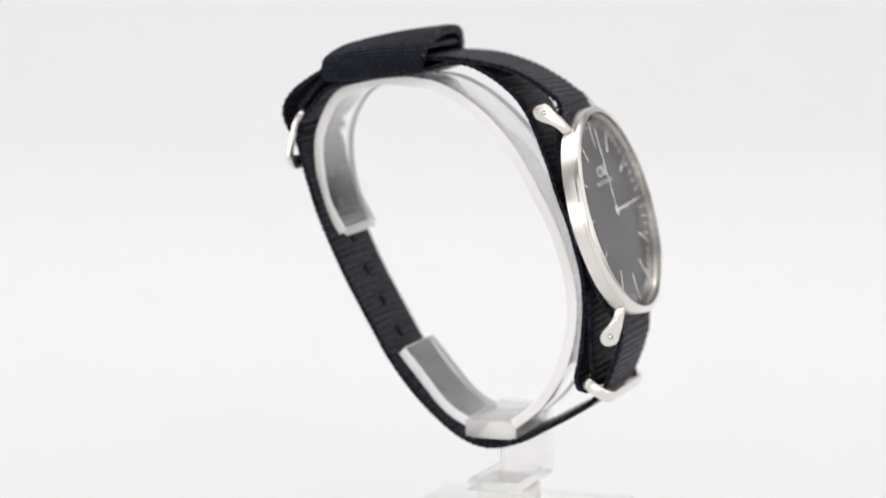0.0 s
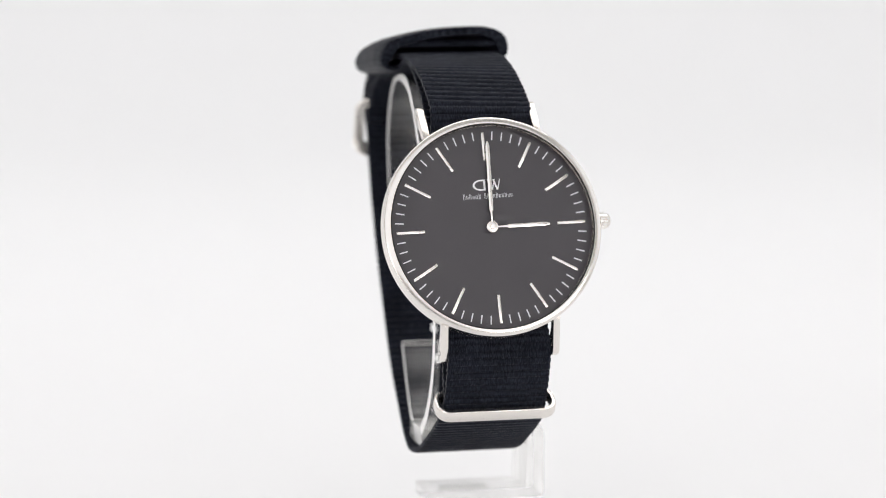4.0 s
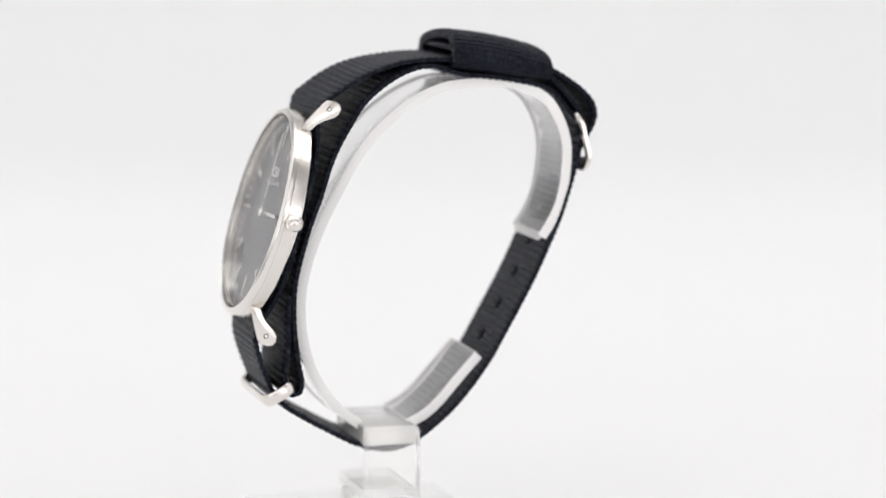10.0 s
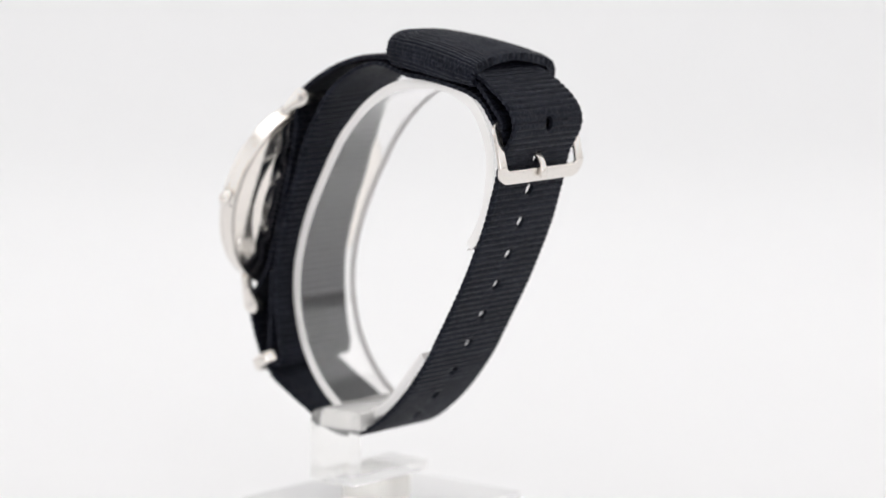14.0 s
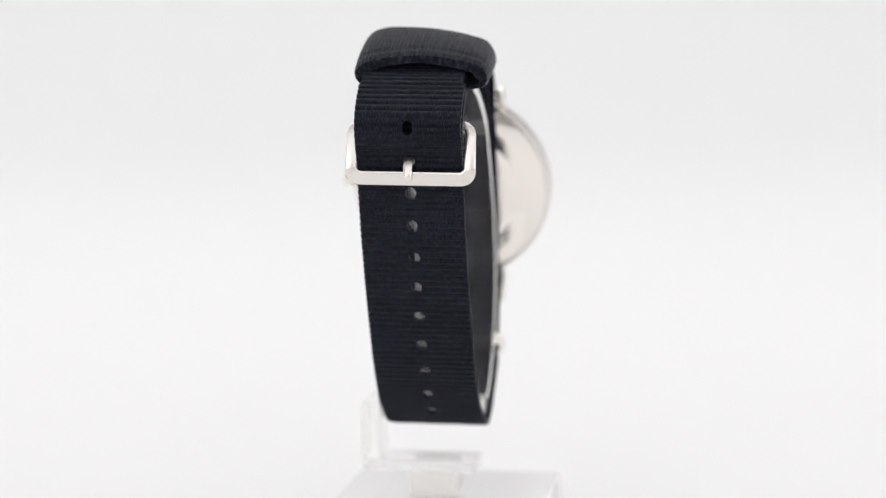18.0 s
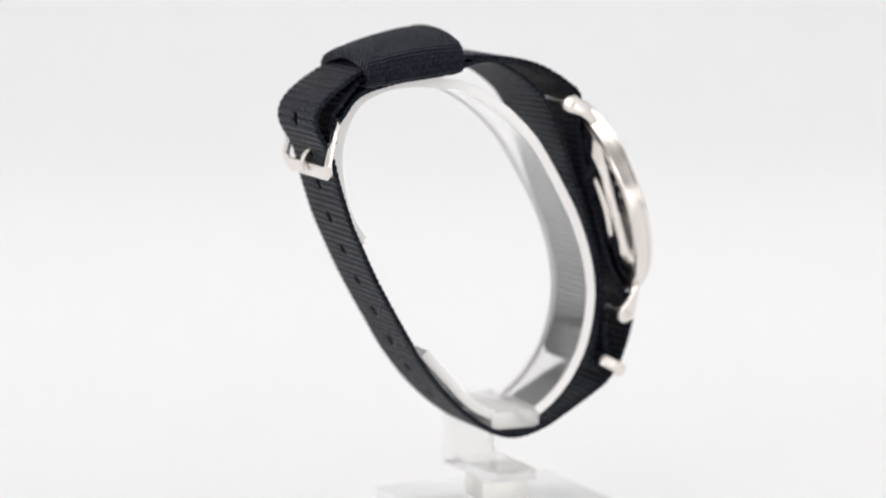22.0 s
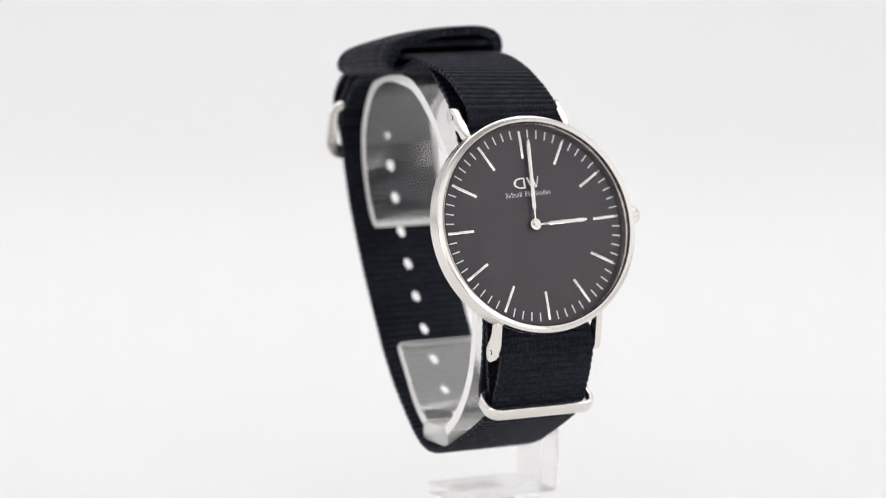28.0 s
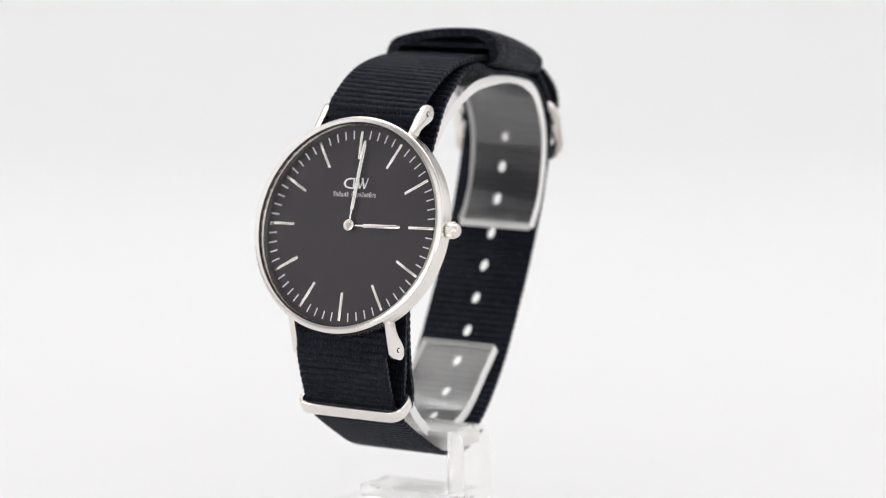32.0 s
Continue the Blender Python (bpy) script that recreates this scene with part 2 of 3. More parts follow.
# ---- setting: unseen room shell, table, backdrop ----
def setting():
    def sheet(name, verts, faces, mat, label):
        me = bpy.data.meshes.new(name)
        me.from_pydata(verts, [], faces)
        me.materials.append(mat)
        return tagged(new(name, me), label, name.split("_")[0], "", "structure")

    def box(name, lo, hi, mat, label):
        bm = slab(*(b - a for a, b in zip(lo, hi)), centre=[(a + b) / 2 for a, b in zip(lo, hi)])
        me = bpy.data.meshes.new(name)
        bm.to_mesh(me)
        bm.free()
        me.materials.append(mat)
        return tagged(new(name, me), label, name.split("_")[0], "", "structure")

    # seamless paper: flat on the table, sweeping up behind
    prof = [(-1.05, 0.0), (0.7, 0.0)]
    for k in range(1, 33):
        a = radians(90 * k / 32)
        prof.append((0.7 + 0.9 * math.sin(a), 0.9 - 0.9 * math.cos(a)))
    prof.append((1.6, 1.6))
    verts, faces = [], []
    for y, z in prof:
        verts += [(-1.3, y, z), (1.3, y, z)]
    for y, z in prof:
        verts += [(-1.3, y + (0.001 if z > 0.3 else 0), z - 0.001), (1.3, y + (0.001 if z > 0.3 else 0), z - 0.001)]
    m = 2 * len(prof)
    for i in range(len(prof) - 1):
        a = 2 * i
        faces += [(a, a + 1, a + 3, a + 2), (m + a + 2, m + a + 3, m + a + 1, m + a)]
    ob = sheet("backdrop", verts, faces, PAPER, "seamless white paper sweep rising behind the table")
    for p in ob.data.polygons:
        p.use_smooth = True
    # room shell out of view, added to bounce light and fill reflections
    box("floor", (-2.2, -2.6, -0.85), (2.2, 2.4, -0.75), WALL, "plain floor of the added, unseen room")
    box("ceiling", (-2.2, -2.6, 1.75), (2.2, 2.4, 1.85), WALL, "plain painted ceiling of the added, unseen room")
    box("wall_north", (-2.2, 2.4, -0.85), (2.2, 2.5, 1.85), WALL, "plain painted wall of the added, unseen room")
    box("wall_south", (-2.2, -2.7, -0.85), (2.2, -2.6, 1.85), WALL, "plain painted wall of the added, unseen room")
    box("wall_east", (2.2, -2.7, -0.85), (2.3, 2.5, 1.85), WALL, "plain painted wall of the added, unseen room")
    box("wall_west", (-2.3, -2.7, -0.85), (-2.2, 2.5, 1.85), WALL, "plain painted wall of the added, unseen room")
    table = thing("shooting_table", "plain white shooting table under the paper sweep", "table")
    table.matrix_basis = pose(0, 0, -LIFT * CM)
    part("tabletop", slab(260, 172, 3, (0, -20, -2.0), 0.4), PLINTH, table)
    for x in (-118, 118):
        for y in (-98, 58):
            part("leg", slab(5, 5, 71.0, (x, y, -39.2), 0.4), PLINTH, table)


setting()


# ---- turntable plinth and clear stand ----
def plinth():
    ob = thing("turntable_plinth", "square glossy white turntable plinth under the clear stand", "plinth")
    bm = extrude([(x + 0.02, y - 1.44) for x, y in rounded_rect(2.03, 1.92, 0.04, 3)], -7.7, -6.95, "z")
    part("platform", bm, PLINTH, ob)
    part("foot_disc", lathe([(0.001, -LIFT), (3.4, -LIFT), (3.45, -LIFT + 0.04), (3.45, -7.75), (3.4, -7.705), (0.001, -7.705)], 64), PLINTH, ob)
    return ob


def display_stand():
    ob = thing("watch_stand", "clear acrylic C-shaped watch stand holding the strap open", "display stand")
    # bracket: a shelf with its glare painted milky, and a clear upright and foot bent out of one bar
    part("shelf", slab(2.02, 1.01, 0.35, (0.29, -1.325, -5.225), 0.012), SHELF_GLARE, ob, "clear acrylic shelf, glare painted milky")
    out = [(1.302, -5.05), (1.5, -5.05), (1.59, -5.09), (1.63, -5.18), (1.65, -5.3), (1.65, -6.32), (1.62, -6.42), (1.52, -6.46),
           (-0.62, -6.46), (-0.62, -6.25), (1.28, -6.25), (1.302, -5.40)]
    bm = extrude(out, -1.83, -0.82, "y", 0.01)
    part("bracket", bm, BENT, ob, "clear acrylic bracket", smooth=False)
    part("base_block", slab(0.9, 1.0, 0.48, (0.25, -1.38, -6.705), 0.03), CREAM, ob, "cream-tinted clear base block")
    mid = lambda y: 0.07 + 0.23 * max(0.0, min(1.0, (y + 1.5) / 3.3))
    upper = [(1.82, -1.66), (2.02, -1.36), (2.2, -0.97), (2.32, -0.33), (2.32, 0.21), (2.15, 0.72), (1.88, 1.10), (1.37, 1.37), (0.84, 1.455),
             (0.2, 1.42), (-0.17, 1.37), (-0.6, 1.2), (-0.89, 1.03), (-1.26, 0.75), (-1.76, 0.22), (-2.24, -0.55), (-2.69, -1.43),
             (-2.97, -2.35), (-3.01, -3.05), (-2.82, -3.95), (-2.45, -4.6), (-2.15, -4.92), (-1.84, -5.16)]
    bm = band(upper, 1.58, 0.19, mid, step=0.12, across=2, shift=0.095)
    arm = part("ring_arm", bm, ACRYLIC, ob, "curved clear acrylic arm")
    for x in (-0.795, 0.795):
        part("cut_edge", band(upper, 0.012, 0.19, lambda y, x=x: mid(y) + x, step=0.12, across=2, shift=0.095), EDGE_GLOW, arm, "cut edge, its caught light painted white")
    bm = slab(1.58, 0.012, 0.17, (0.29, 0, 0))
    bm.transform(Matrix.Translation((0, 1.735, -1.62)) @ Matrix.Rotation(radians(-55), 4, "X"))
    part("cut_edge", bm, EDGE_GLOW, arm)
    lower = [(-0.815, -5.19), (-0.5, -5.03), (-0.2, -4.78), (0.15, -4.38), (0.58, -3.9)]
    bm = band(lower, 1.58, 0.19, mid, step=0.1, across=2, shift=0.095)
    stub = part("ring_stub", bm, ACRYLIC, ob, "short curved clear acrylic stub")
    for x in (-0.795, 0.795):
        part("cut_edge", band(lower, 0.012, 0.19, lambda y, x=x: mid(y) + x, step=0.1, across=2, shift=0.095), EDGE_GLOW, stub, "cut edge, its caught light painted white")
    bm = slab(1.58, 0.012, 0.17, (mid(0.5), 0, 0))
    bm.transform(Matrix.Translation((0, 0.515, -3.83)) @ Matrix.Rotation(radians(42), 4, "X"))
    part("cut_edge", bm, EDGE_GLOW, stub)
    for o in ob.children_recursive:
        o.visible_shadow = False
    return ob


# ---- the watch ----
DIAL_X, DIAL_Y, DIAL_Z, TILT, LEAN, TURN = 0.216, -3.594, -1.011, 16.956, 2.171, -0.979
HEAD = (Matrix.Translation((DIAL_X, DIAL_Y, DIAL_Z)) @ Matrix.Rotation(radians(TURN), 4, "Z") @ Matrix.Rotation(radians(90 - TILT), 4, "X") @ Matrix.Rotation(radians(LEAN), 4, "Z"))


def strap_middle(y):
    return 0.175 - (0.022 if y > 0 else 0.042) * y


def wristwatch():
    w = thing("wristwatch", "steel wristwatch, black dial, ribbed black nylon strap, on the clear stand", "watch")

    def head(name, bm, mat, parent=w, label="", smooth=True):
        bm.transform(HEAD)
        return part(name, bm, mat, parent, label, smooth)

    # case
    head("case_band", lathe([(1.86, -0.10), (2.003, -0.104), (2.006, -0.12), (2.006, -0.325), (1.985, -0.35), (1.9, -0.36), (1.86, -0.36)], 160, True), BRUSHED, w, "brushed steel case side")
    head("bezel", lathe([(1.88, -0.18), (1.88, 0.018), (1.884, 0.025), (1.892, 0.026), (1.935, 0.016), (1.978, 0.004), (1.992, -0.004), (2.001, -0.016), (2.005, -0.034), (2.005, -0.1), (1.9, -0.104), (1.9, -0.18)], 160, True), SATIN, w, "polished steel bezel")
    head("case_back", lathe([(0.001, -0.33), (1.91, -0.33), (1.91, -0.37), (1.88, -0.385), (1.62, -0.492), (1.57, -0.502), (1.36, -0.506), (1.33, -0.511), (1.24, -0.548), (1.21, -0.555), (0.001, -0.558)], 128), MIRROR, w, "polished steel case back")
    head("gasket", lathe([(1.88, 0.014), (1.88, -0.01), (1.858, -0.01), (1.858, 0.014)], 128, True), GAP, w, "thin black gasket round the crystal")
    glass = head("crystal", lathe([(0.001, 0.02), (1.855, 0.02), (1.856, 0.002), (0.001, 0.002)], 128), CRYSTAL, w, "flat clear mineral crystal")
    glass.visible_shadow = False
    # lugs
    side = [(1.70, -0.13), (1.86, -0.205), (2.28, -0.425), (2.335, -0.485), (2.345, -0.63), (2.31, -0.72), (2.23, -0.765), (2.12, -0.745), (2.04, -0.67),
            (1.93, -0.50), (1.84, -0.40), (1.70, -0.31)]
    for sy in (1, -1):
        for sx in (1, -1):
            a, b = sorted((sx * 0.972, sx * 1.095))
            bm = extrude([(p * sy, q) for p, q in side], a, b, "x", 0.011)
            lug = head("lug", bm, BRUSHED, w, "curved steel lug")
            pin = lathe([(0.001, 0), (0.032, 0), (0.032, 0.012), (0.02, 0.018), (0.001, 0.018)], 20)
            pin.transform(Matrix.Translation((sx * 1.094, sy * 2.172, -0.55)) @ Matrix.Rotation(radians(90 * sx), 4, "Y"))
            head("bar_end", pin, STEEL, lug)
            # dark ring laid on the lug for the shade round the bar end
            seat = lathe([(0.033, 0), (0.047, 0), (0.047, 0.004), (0.033, 0.004)], 20, True)
            seat.transform(Matrix.Translation((sx * 1.094, sy * 2.172, -0.55)) @ Matrix.Rotation(radians(90 * sx), 4, "Y"))
            head("bar_hole_shade", seat, GAP, lug)
        bar = lathe([(0.001, -0.985), (0.028, -0.96), (0.028, 0.96), (0.001, 0.985)], 20)
        bar.transform(Matrix.Translation((0, sy * 2.172, -0.55)) @ Matrix.Rotation(radians(90), 4, "Y"))
        head("spring_bar", bar, STEEL)
    # crown
    m = Matrix.Translation((1.99, 0.0, -0.245)) @ Matrix.Rotation(radians(90), 4, "Y")
    n, verts, faces = 96, [], []
    for z, r in ((0.025, 0.125), (0.04, 0.154), (0.145, 0.154), (0.158, 0.14)):
        for k in range(n):
            rr = r - (0.009 if (k % 3) == 0 else 0)
            verts.append((rr * math.cos(2 * math.pi * k / n), rr * math.sin(2 * math.pi * k / n), z))
    for i in range(3):
        faces += [(i * n + k, i * n + (k + 1) % n, (i + 1) * n + (k + 1) % n, (i + 1) * n + k) for k in range(n)]
    faces += [tuple(range(n)), tuple(range(3 * n, 4 * n))]
    bm = mesh_of(verts, faces)
    bm.transform(m)
    crown = head("crown", bm, STEEL, w, "fluted steel winding crown")
    bm = lathe([(0.138, 0.157), (0.136, 0.18), (0.118, 0.215), (0.082, 0.242), (0.036, 0.255), (0.001, 0.257)], 32)
    bm.transform(m)
    head("crown_cap", bm, BRUSHED, crown)
    bm = lathe([(0.001, -0.02), (0.08, -0.02), (0.08, 0.04), (0.001, 0.04)], 24)
    bm.transform(m)
    head("crown_stem", bm, STEEL, crown)
    # dial and its marks
    dial = head("dial", lathe([(0.001, -0.175), (1.879, -0.175), (1.879, -0.165), (0.001, -0.165)], 128), DIAL, w, "matt black dial")
    for k in range(60):
        turn = Matrix.Rotation(radians(-6 * k), 4, "Z")
        if k % 5 == 0:
            bm = slab(0.054, 0.527, 0.022, (0, 1.4925, -0.154), 0.008)
            bm.transform(turn)
            head("hour_index", bm, INDEX_STEEL, dial, "slim polished steel hour index" if k == 0 else "")
        else:
            bm = slab(0.023, 0.16, 0.005, (0, 1.69, -0.1625))
            bm.transform(turn)
            head("minute_mark", bm, MARK_PRINT, dial, "fine grey printed minute mark" if k == 1 else "", False)
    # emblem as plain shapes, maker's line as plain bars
    half = [(-0.05, 0.885), (-0.09, 0.885)] + [(-0.12 - 0.15 * math.sin(radians(a)), 0.785 + 0.1 * math.cos(radians(a))) for a in range(0, 181, 15)] + [(-0.09, 0.685), (-0.05, 0.685)]
    half += [(-0.05, 0.71), (-0.1, 0.71)] + [(-0.12 - 0.11 * math.sin(radians(a)), 0.785 - 0.075 * math.cos(radians(a))) for a in range(0, 181, 15)] + [(-0.1, 0.86), (-0.05, 0.86)]
    head("emblem", extrude(half, -0.1645, -0.160, "z"), PRINT, dial, "white half-ring emblem shape", False)
    head("emblem", slab(0.035, 0.2, 0.0045, (-0.052, 0.785, -0.16225)), PRINT, dial, "white upright emblem stroke", False)
    for x0, x1 in ((0.0, 0.065), (0.1, 0.165)):
        head("emblem", extrude([(x0, 0.885), (x0 + 0.035, 0.885), (x1 + 0.035, 0.685), (x1, 0.685)], -0.1645, -0.160, "z"), PRINT, dial, "white slanted emblem stroke", False)
        head("emblem", extrude([(x1 + 0.01, 0.685), (x1 + 0.03, 0.685), (x1 + 0.085, 0.885), (x1 + 0.07, 0.885)], -0.1645, -0.160, "z"), PRINT, dial, "white slanted emblem stroke", False)
    for x0, x1, count in ((-0.47, -0.125, 6), (-0.075, 0.465, 10)):
        tmp_bm = bmesh.new()
        step = (x1 - x0) / count
        for k in range(count):
            tall = 0.1 if k == 0 else (0.066, 0.07, 0.09)[(k * 7 + count) % 3]
            for off, wide in ((0.12, 0.15), (0.56, 0.12)):
                bmesh.ops.create_cube(tmp_bm, size=1, matrix=Matrix.Translation((x0 + step * (k + off + wide / 2), 0.535 + tall / 2, -0.1625)) @ Matrix.Diagonal((step * wide, tall, 0.004, 1)))
        head("name_bar", tmp_bm, MARK_PRINT, dial, "row of small white printed bars", False)
    # pointers
    def pointer(length, width, z, base):
        o = [(-0.012, base), (-0.02, 0.28), (-width / 2, 0.30), (-width / 2, length - 0.09), (-width * 0.22, length), (width * 0.22, length), (width / 2, length - 0.09), (width / 2, 0.30), (0.02, 0.28), (0.012, base)]
        return extrude(o, z, z + 0.014, "z", 0.004)

    bm = pointer(1.08, 0.072, -0.118, 0.05)
    bm.transform(Matrix.Rotation(radians(-90.2), 4, "Z"))
    head("hour_pointer", bm, INDEX_STEEL, w, "slim steel hour pointer")
    head("pivot", lathe([(0.001, -0.165), (0.05, -0.165), (0.05, -0.06), (0.04, -0.045), (0.001, -0.045)], 32), STEEL, w)
    minute_bm = pointer(1.57, 0.072, -0.085, 0.05)
    disc = lathe([(0.05, -0.088), (0.105, -0.088), (0.105, -0.07), (0.09, -0.062), (0.05, -0.062)], 32, True)
    tmp = bpy.data.meshes.new("shape")
    disc.to_mesh(tmp)
    minute_bm.from_mesh(tmp)
    disc.free()
    bpy.data.meshes.remove(tmp)
    minute_bm.transform(Matrix.Translation((0, 0, -LIFT)))
    minute = part("minute_pointer", minute_bm, INDEX_STEEL, w, "long slim steel minute pointer")

    # long strap: buckle fold, over the upper bar, behind the case, through the ring, under the shelf, up the back, tail into the sleeve
    long_path = [(2.42, 0.3), (2.5, 0.56), (2.46, 0.80), (2.32, 0.98), (2.1, 1.24), (1.86, 1.45), (1.2, 1.585), (0.6, 1.69), (0.0, 1.785), (-0.6, 1.79), (-1.18, 1.715), (-1.7, 1.565), (-2.11, 1.36),
                 (-2.40, 1.165), (-2.58, 1.02), (-2.64, 0.82), (-2.62, 0.55), (-2.62, 0.3), (-2.66, 0.0), (-2.765, -0.45), (-2.9, -0.95), (-3.025, -1.4), (-3.17, -1.9),
                 (-3.36, -2.4), (-3.57, -2.76), (-3.77, -3.04), (-3.84, -3.3), (-3.77, -3.65), (-3.65, -4.0), (-3.505, -4.325), (-3.29, -4.565), (-2.91, -4.82), (-2.44, -5.09), (-1.87, -5.385), (-1.3, -5.505),
                 (-0.84, -5.39), (-0.335, -5.055), (0.185, -4.56), (0.715, -3.87), (0.92, -3.52), (1.25, -2.95), (1.57, -2.37), (1.845, -1.8), (2.105, -1.21),
                 (2.285, -0.67), (2.375, -0.37), (2.445, -0.09), (2.52, 0.14), (2.64, 0.34), (2.745, 0.52), (2.79, 0.7), (2.74, 0.91), (2.57, 1.12), (2.28, 1.34), (1.95, 1.54),
                 (1.4, 1.76), (0.9, 1.92), (0.5, 1.995), (0.2, 2.01), (-0.03, 2.0)]
    holes = [(2.75, 0.695, 0.125, 0.1), (2.5, 0.08, 0.13, 0.1), (2.325, -0.545, 0.125, 0.1), (2.115, -1.175, 0.125, 0.1), (1.845, -1.805, 0.125, 0.1), (1.545, -2.405, 0.125, 0.1),
             (1.215, -3.005, 0.125, 0.1), (0.875, -3.61, 0.125, 0.1), (0.49, -4.16, 0.125, 0.1), (0.04, -4.69, 0.125, 0.1), (-0.43, -5.12, 0.125, 0.1)]
    front_shift = lambda y: strap_middle(y) - 0.07 * max(0.0, min(1.0, (-y - 0.1) / 1.0))
    bm = band(long_path, 1.94, 0.055, front_shift, pitch=0.13, rib=0.034, across=26, holes=holes, scallop=0.016, shift=-0.015, narrow=lambda y, z: 0.965 if z > 1.4 else 0.97 if (z > 0.3 and y < -1.5) or y < -3.3 else 1.0,
              twist=lambda y, z: 0.055 * max(0.0, min(1.0, (-1.0 - y) / 0.9)) * max(0.0, min(1.0, (z - 0.6) / 0.5)))
    part("long_strap", bm, NYLON, w, "ribbed black nylon strap with punched holes")
    short_path = [(2.40, 0.63), (2.27, 0.78), (2.02, 1.10), (1.78, 1.24), (1.15, 1.40), (0.62, 1.48), (0.2, 1.515), (-0.1, 1.605), (-0.4, 1.695), (-0.75, 1.70), (-1.25, 1.49), (-1.78, 1.07),
                  (-2.12, 0.54), (-2.41, -0.1), (-2.60, -0.68), (-2.81, -1.21), (-2.975, -1.75), (-3.10, -2.28), (-3.135, -2.83), (-3.105, -3.37), (-3.05, -3.80), (-2.99, -4.14),
                  (-3.04, -4.33), (-3.2, -4.36), (-3.32, -4.24), (-3.3, -3.95), (-3.26, -3.5), (-3.245, -3.0), (-3.215, -2.5)]
    bm = band(short_path, 1.9, 0.06, strap_middle, pitch=0.13, rib=0.034, across=20, scallop=0.016,
              twist=lambda y, z: 0.045 * max(0.0, min(1.0, (-0.3 - y) / 0.5)) * max(0.0, min(1.0, (z - 0.1) / 0.6)))
    part("short_strap", bm, NYLON, w, "short ribbed black nylon strap holding the ring")
    # sleeve: a band sewn round the strap and its tail, ribs along the strap
    front = [(-1.26, 1.80), (-1.13, 2.05), (-0.78, 2.175), (-0.25, 2.275), (0.4, 2.315), (0.83, 2.295), (1.07, 2.19), (1.16, 2.02), (1.15, 1.84), (1.05, 1.73), (0.6, 1.69), (0, 1.66), (-0.6, 1.61), (-1.1, 1.57), (-1.24, 1.64)]
    rear = [(-1.33, 1.58), (-1.23, 1.735), (-0.97, 1.82), (-0.3, 1.92), (0.2, 1.915), (0.7, 1.845), (0.97, 1.755), (1.08, 1.64), (1.08, 1.52), (0.98, 1.42), (0.5, 1.38), (0, 1.37), (-0.5, 1.37), (-1.14, 1.36), (-1.3, 1.43)]
    n = 448
    def even(points):
        fine, _ = curve_through(points, 0.004, True)
        return [fine[int(k * len(fine) / n)] for k in range(n)]
    loop, loop_rear = even(front), even(rear)
    rows, verts, faces = 20, [], []
    for layer in (0, 1):
        for r in range(rows + 1):
            v = r / rows
            y = -0.07 + 1.97 * v
            bow = 0.055 * math.sin(math.pi * v)
            ring = [a.lerp(b, v) for a, b in zip(loop, loop_rear)]
            for i in range(n):
                t = (ring[(i + 1) % n] - ring[i - 1]).normalized()
                nor = Vector((-t.y, t.x))
                rib = 0.018 * abs(math.cos(math.pi * i * 70 / n)) ** 0.7
                rim = 0.03 if r in (0, rows) else (0.01 if r in (1, rows - 1) else 0)
                seam = 0.02 if r in (3, rows - 3) else 0
                off = (0.035 + rib - rim - seam) if layer == 0 else (-0.045 - 0.16 * abs(nor.x) - 0.1 * max(0.0, nor.y) + rim)
                p = ring[i] + nor * off
                fray = 0.006 * math.cos(math.pi * i * 70 / n) if r in (0, rows) else 0
                verts.append((p.x + strap_middle(y), y + fray, p.y + bow * max(0.0, min(1.0, (p.y - 1.5) / 0.3))))
    block = (rows + 1) * n
    for r in range(rows):
        for i in range(n):
            j = (i + 1) % n
            q = (r * n + i, r * n + j, (r + 1) * n + j, (r + 1) * n + i)
            faces += [q, tuple(block + k for k in reversed(q))]
    for i in range(n):
        j = (i + 1) % n
        faces += [(j, i, block + i, block + j), (rows * n + i, rows * n + j, block + rows * n + j, block + rows * n + i)]
    part("sleeve", mesh_of(verts, faces), NYLON_SLEEVE, w, "thick black nylon sleeve over the strap tail")

    # strap ring below the case
    e1 = Vector((0, 0.87, 0.493))
    nrm = Vector((0, -0.493, 0.87))
    centre = Vector((strap_middle(-3.4) - 0.03, -3.43, -4.315))
    path = [centre + Vector((1, 0, 0)) * a + e1 * b for a, b in rounded_rect(1.075, 0.285, 0.22, 8)]
    part("strap_ring", sweep(path, [0.24] * len(path), 0.105, True, 16, lambda i: nrm, 0.72), BRUSHED, w, "polished steel strap ring")
    # buckle
    prof, _ = curve_through([(2.42, 0.70), (2.545, 0.42), (2.62, 0.12), (2.635, -0.08), (2.6, -0.25)], 0.02)
    total = len(prof) - 1
    cx = 0.09
    flat = rounded_rect(1.105, 0.5, 0.2, 12)
    path, outward, width = [], [], []
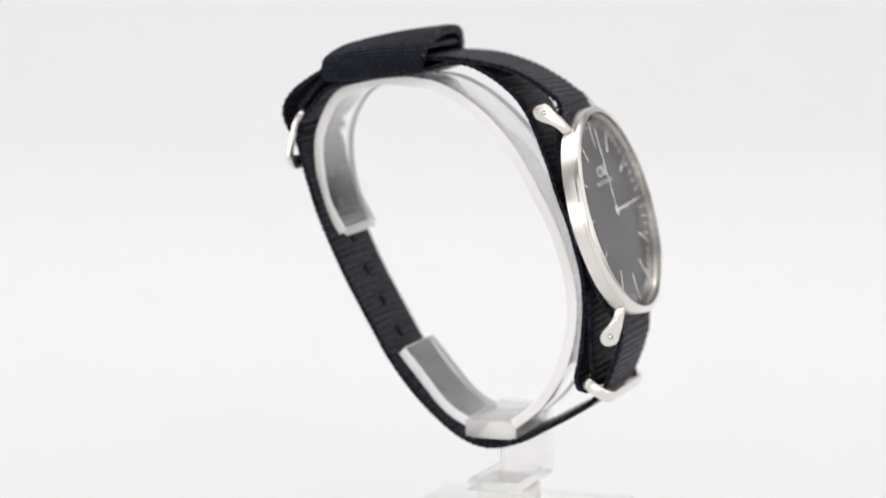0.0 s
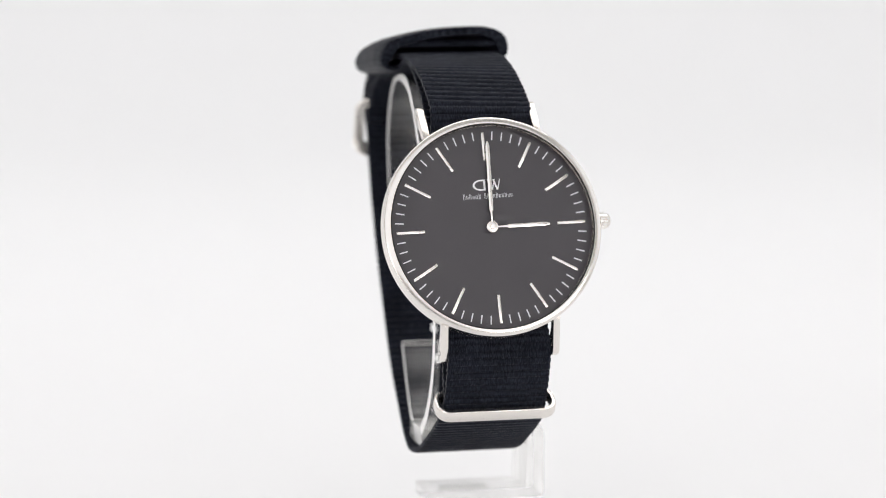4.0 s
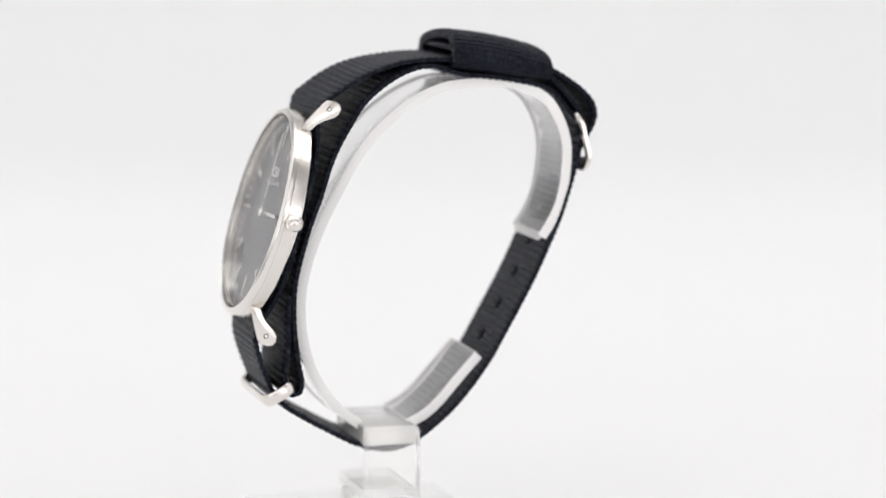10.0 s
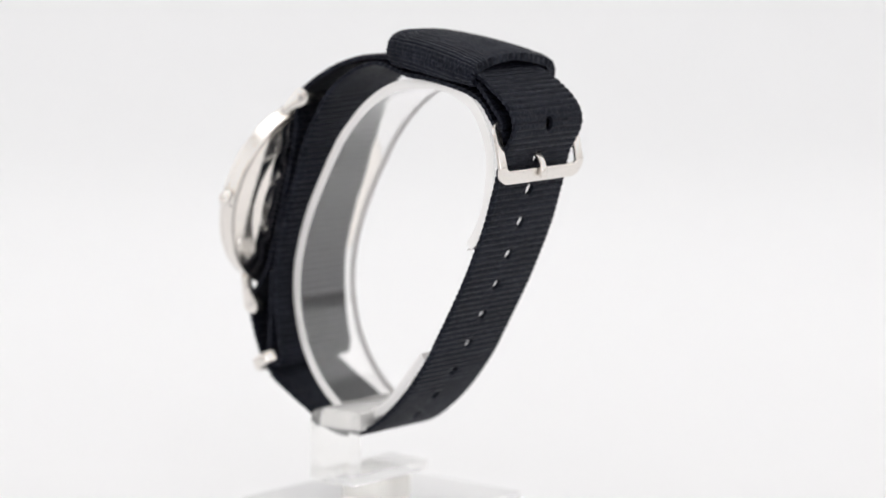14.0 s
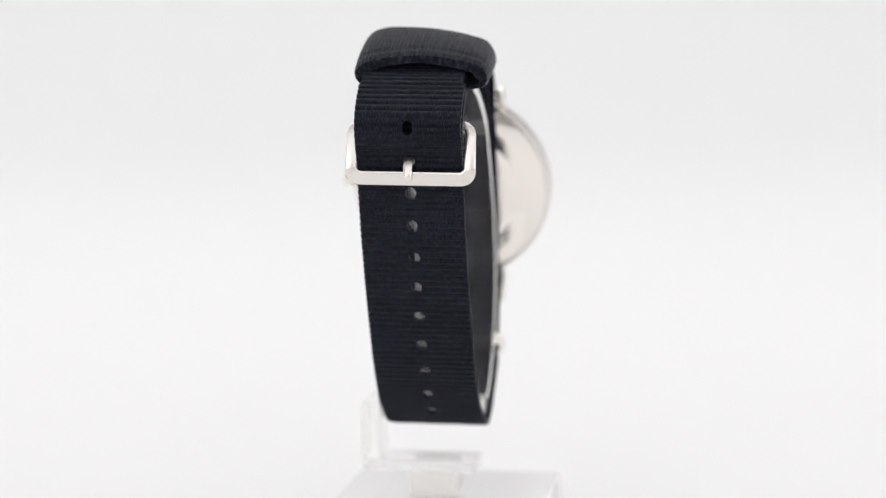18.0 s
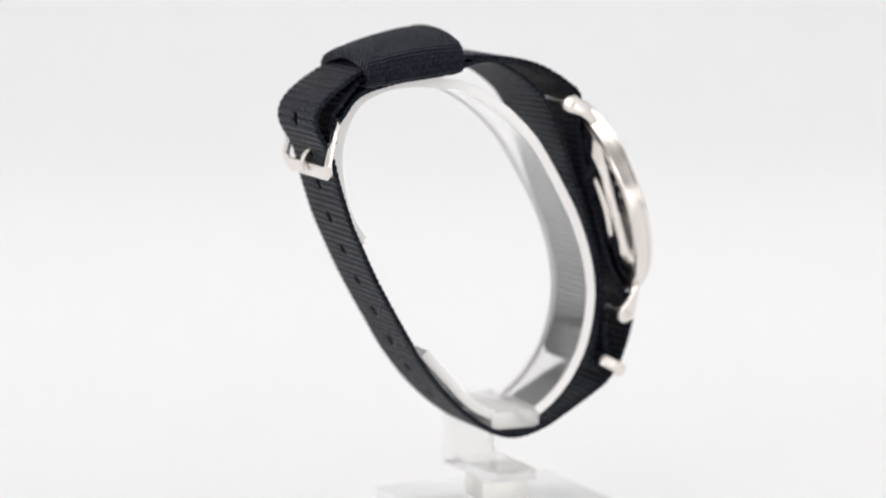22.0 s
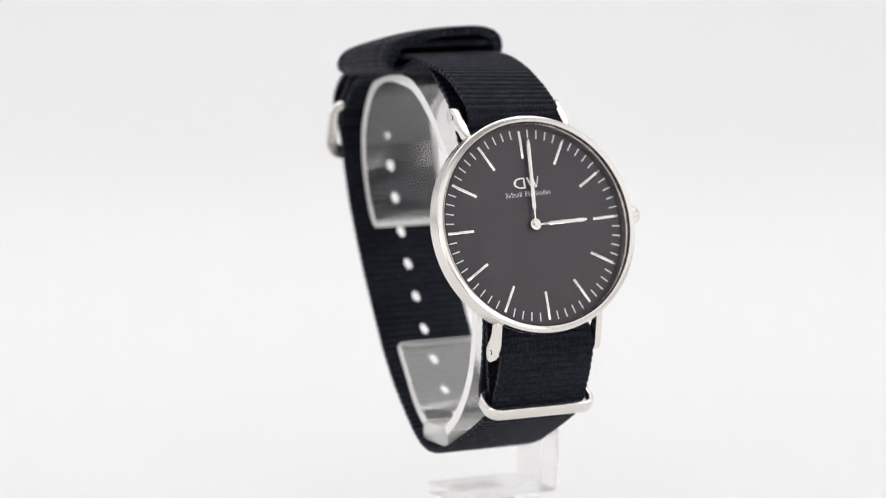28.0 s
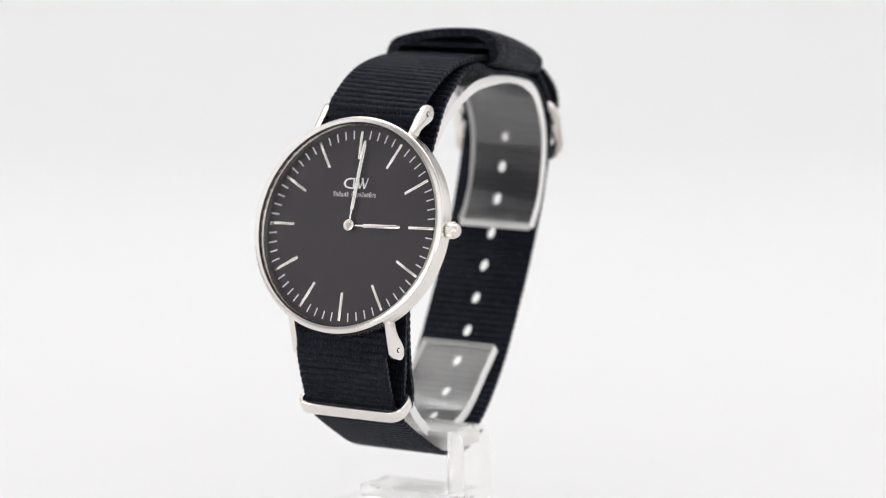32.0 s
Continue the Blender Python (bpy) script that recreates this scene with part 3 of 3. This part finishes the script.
    for k, (a, b) in enumerate(flat):
        f = (0.5 - b) * total
        q = prof[int(f)].lerp(prof[min(total, int(f) + 1)], f - int(f))
        along = (prof[min(total, int(f) + 2)] - prof[max(0, int(f) - 2)]).normalized()
        path.append(Vector((cx + a, q.x, q.y)))
        (a0, b0), (a1, b1) = flat[k - 1], flat[(k + 1) % len(flat)]
        ta, tb = a1 - a0, b1 - b0
        outward.append(Vector((tb, ta * along.x, ta * along.y)))
        width.append(0.185 + 0.085 * max(0.0, min(1.0, (-b - 0.25) / 0.2)))

    def wide(k):
        return outward[k]
    buckle = part("buckle_frame", sweep(path, width, 0.085, True, 16, wide, 0.4), BRUSHED, w, "brushed steel buckle frame")
    for x, d in ((-0.22, 0.1), (0.2, 0.08)):
        bm = slab(d, 0.004, 0.07)
        bm.transform(Matrix.Translation((cx + x, 2.648, -0.235)) @ Matrix.Rotation(radians(-14), 4, "X"))
        part("engraved_mark", bm, BRUSHED, buckle, "faint engraved mark")
    path, _ = curve_through([(2.5, 0.16), (2.59, 0.09), (2.665, 0.0), (2.705, -0.1), (2.72, -0.2), (2.705, -0.305)], 0.02)
    path = [Vector((cx + 0.035, p.x, p.y)) for p in path]
    part("prong", sweep(path, [0.185 - 0.05 * (k / len(path)) ** 3 for k in range(len(path))], 0.08, False, 14, lambda i: Vector((1, 0, 0)), 0.75), BRUSHED, w, "polished steel buckle prong")
    return w, minute


PLINTH_THING = plinth()
STAND = display_stand()
WATCH, MINUTE = wristwatch()


def motions():
    """The turntable carries plinth, stand and watch round; the minute pointer creeps on."""
    times = [0.5 * k for k in range(65)]
    for ob in (PLINTH_THING, STAND, WATCH):
        walk(ob, [(t, pose(0, 0, 0, 0, 0, SPIN_START + SPIN_RATE * t)) for t in times])
    to_metres = Matrix.Translation(HEAD.translation * CM + Vector((0, 0, LIFT * CM))) @ HEAD.to_3x3().to_4x4()
    walk(MINUTE, [(t, to_metres @ Matrix.Rotation(radians(-1.75 - 0.1 * t), 4, "Z")) for t in (0.0, 8.0, 16.0, 24.0, 32.0)])


motions()
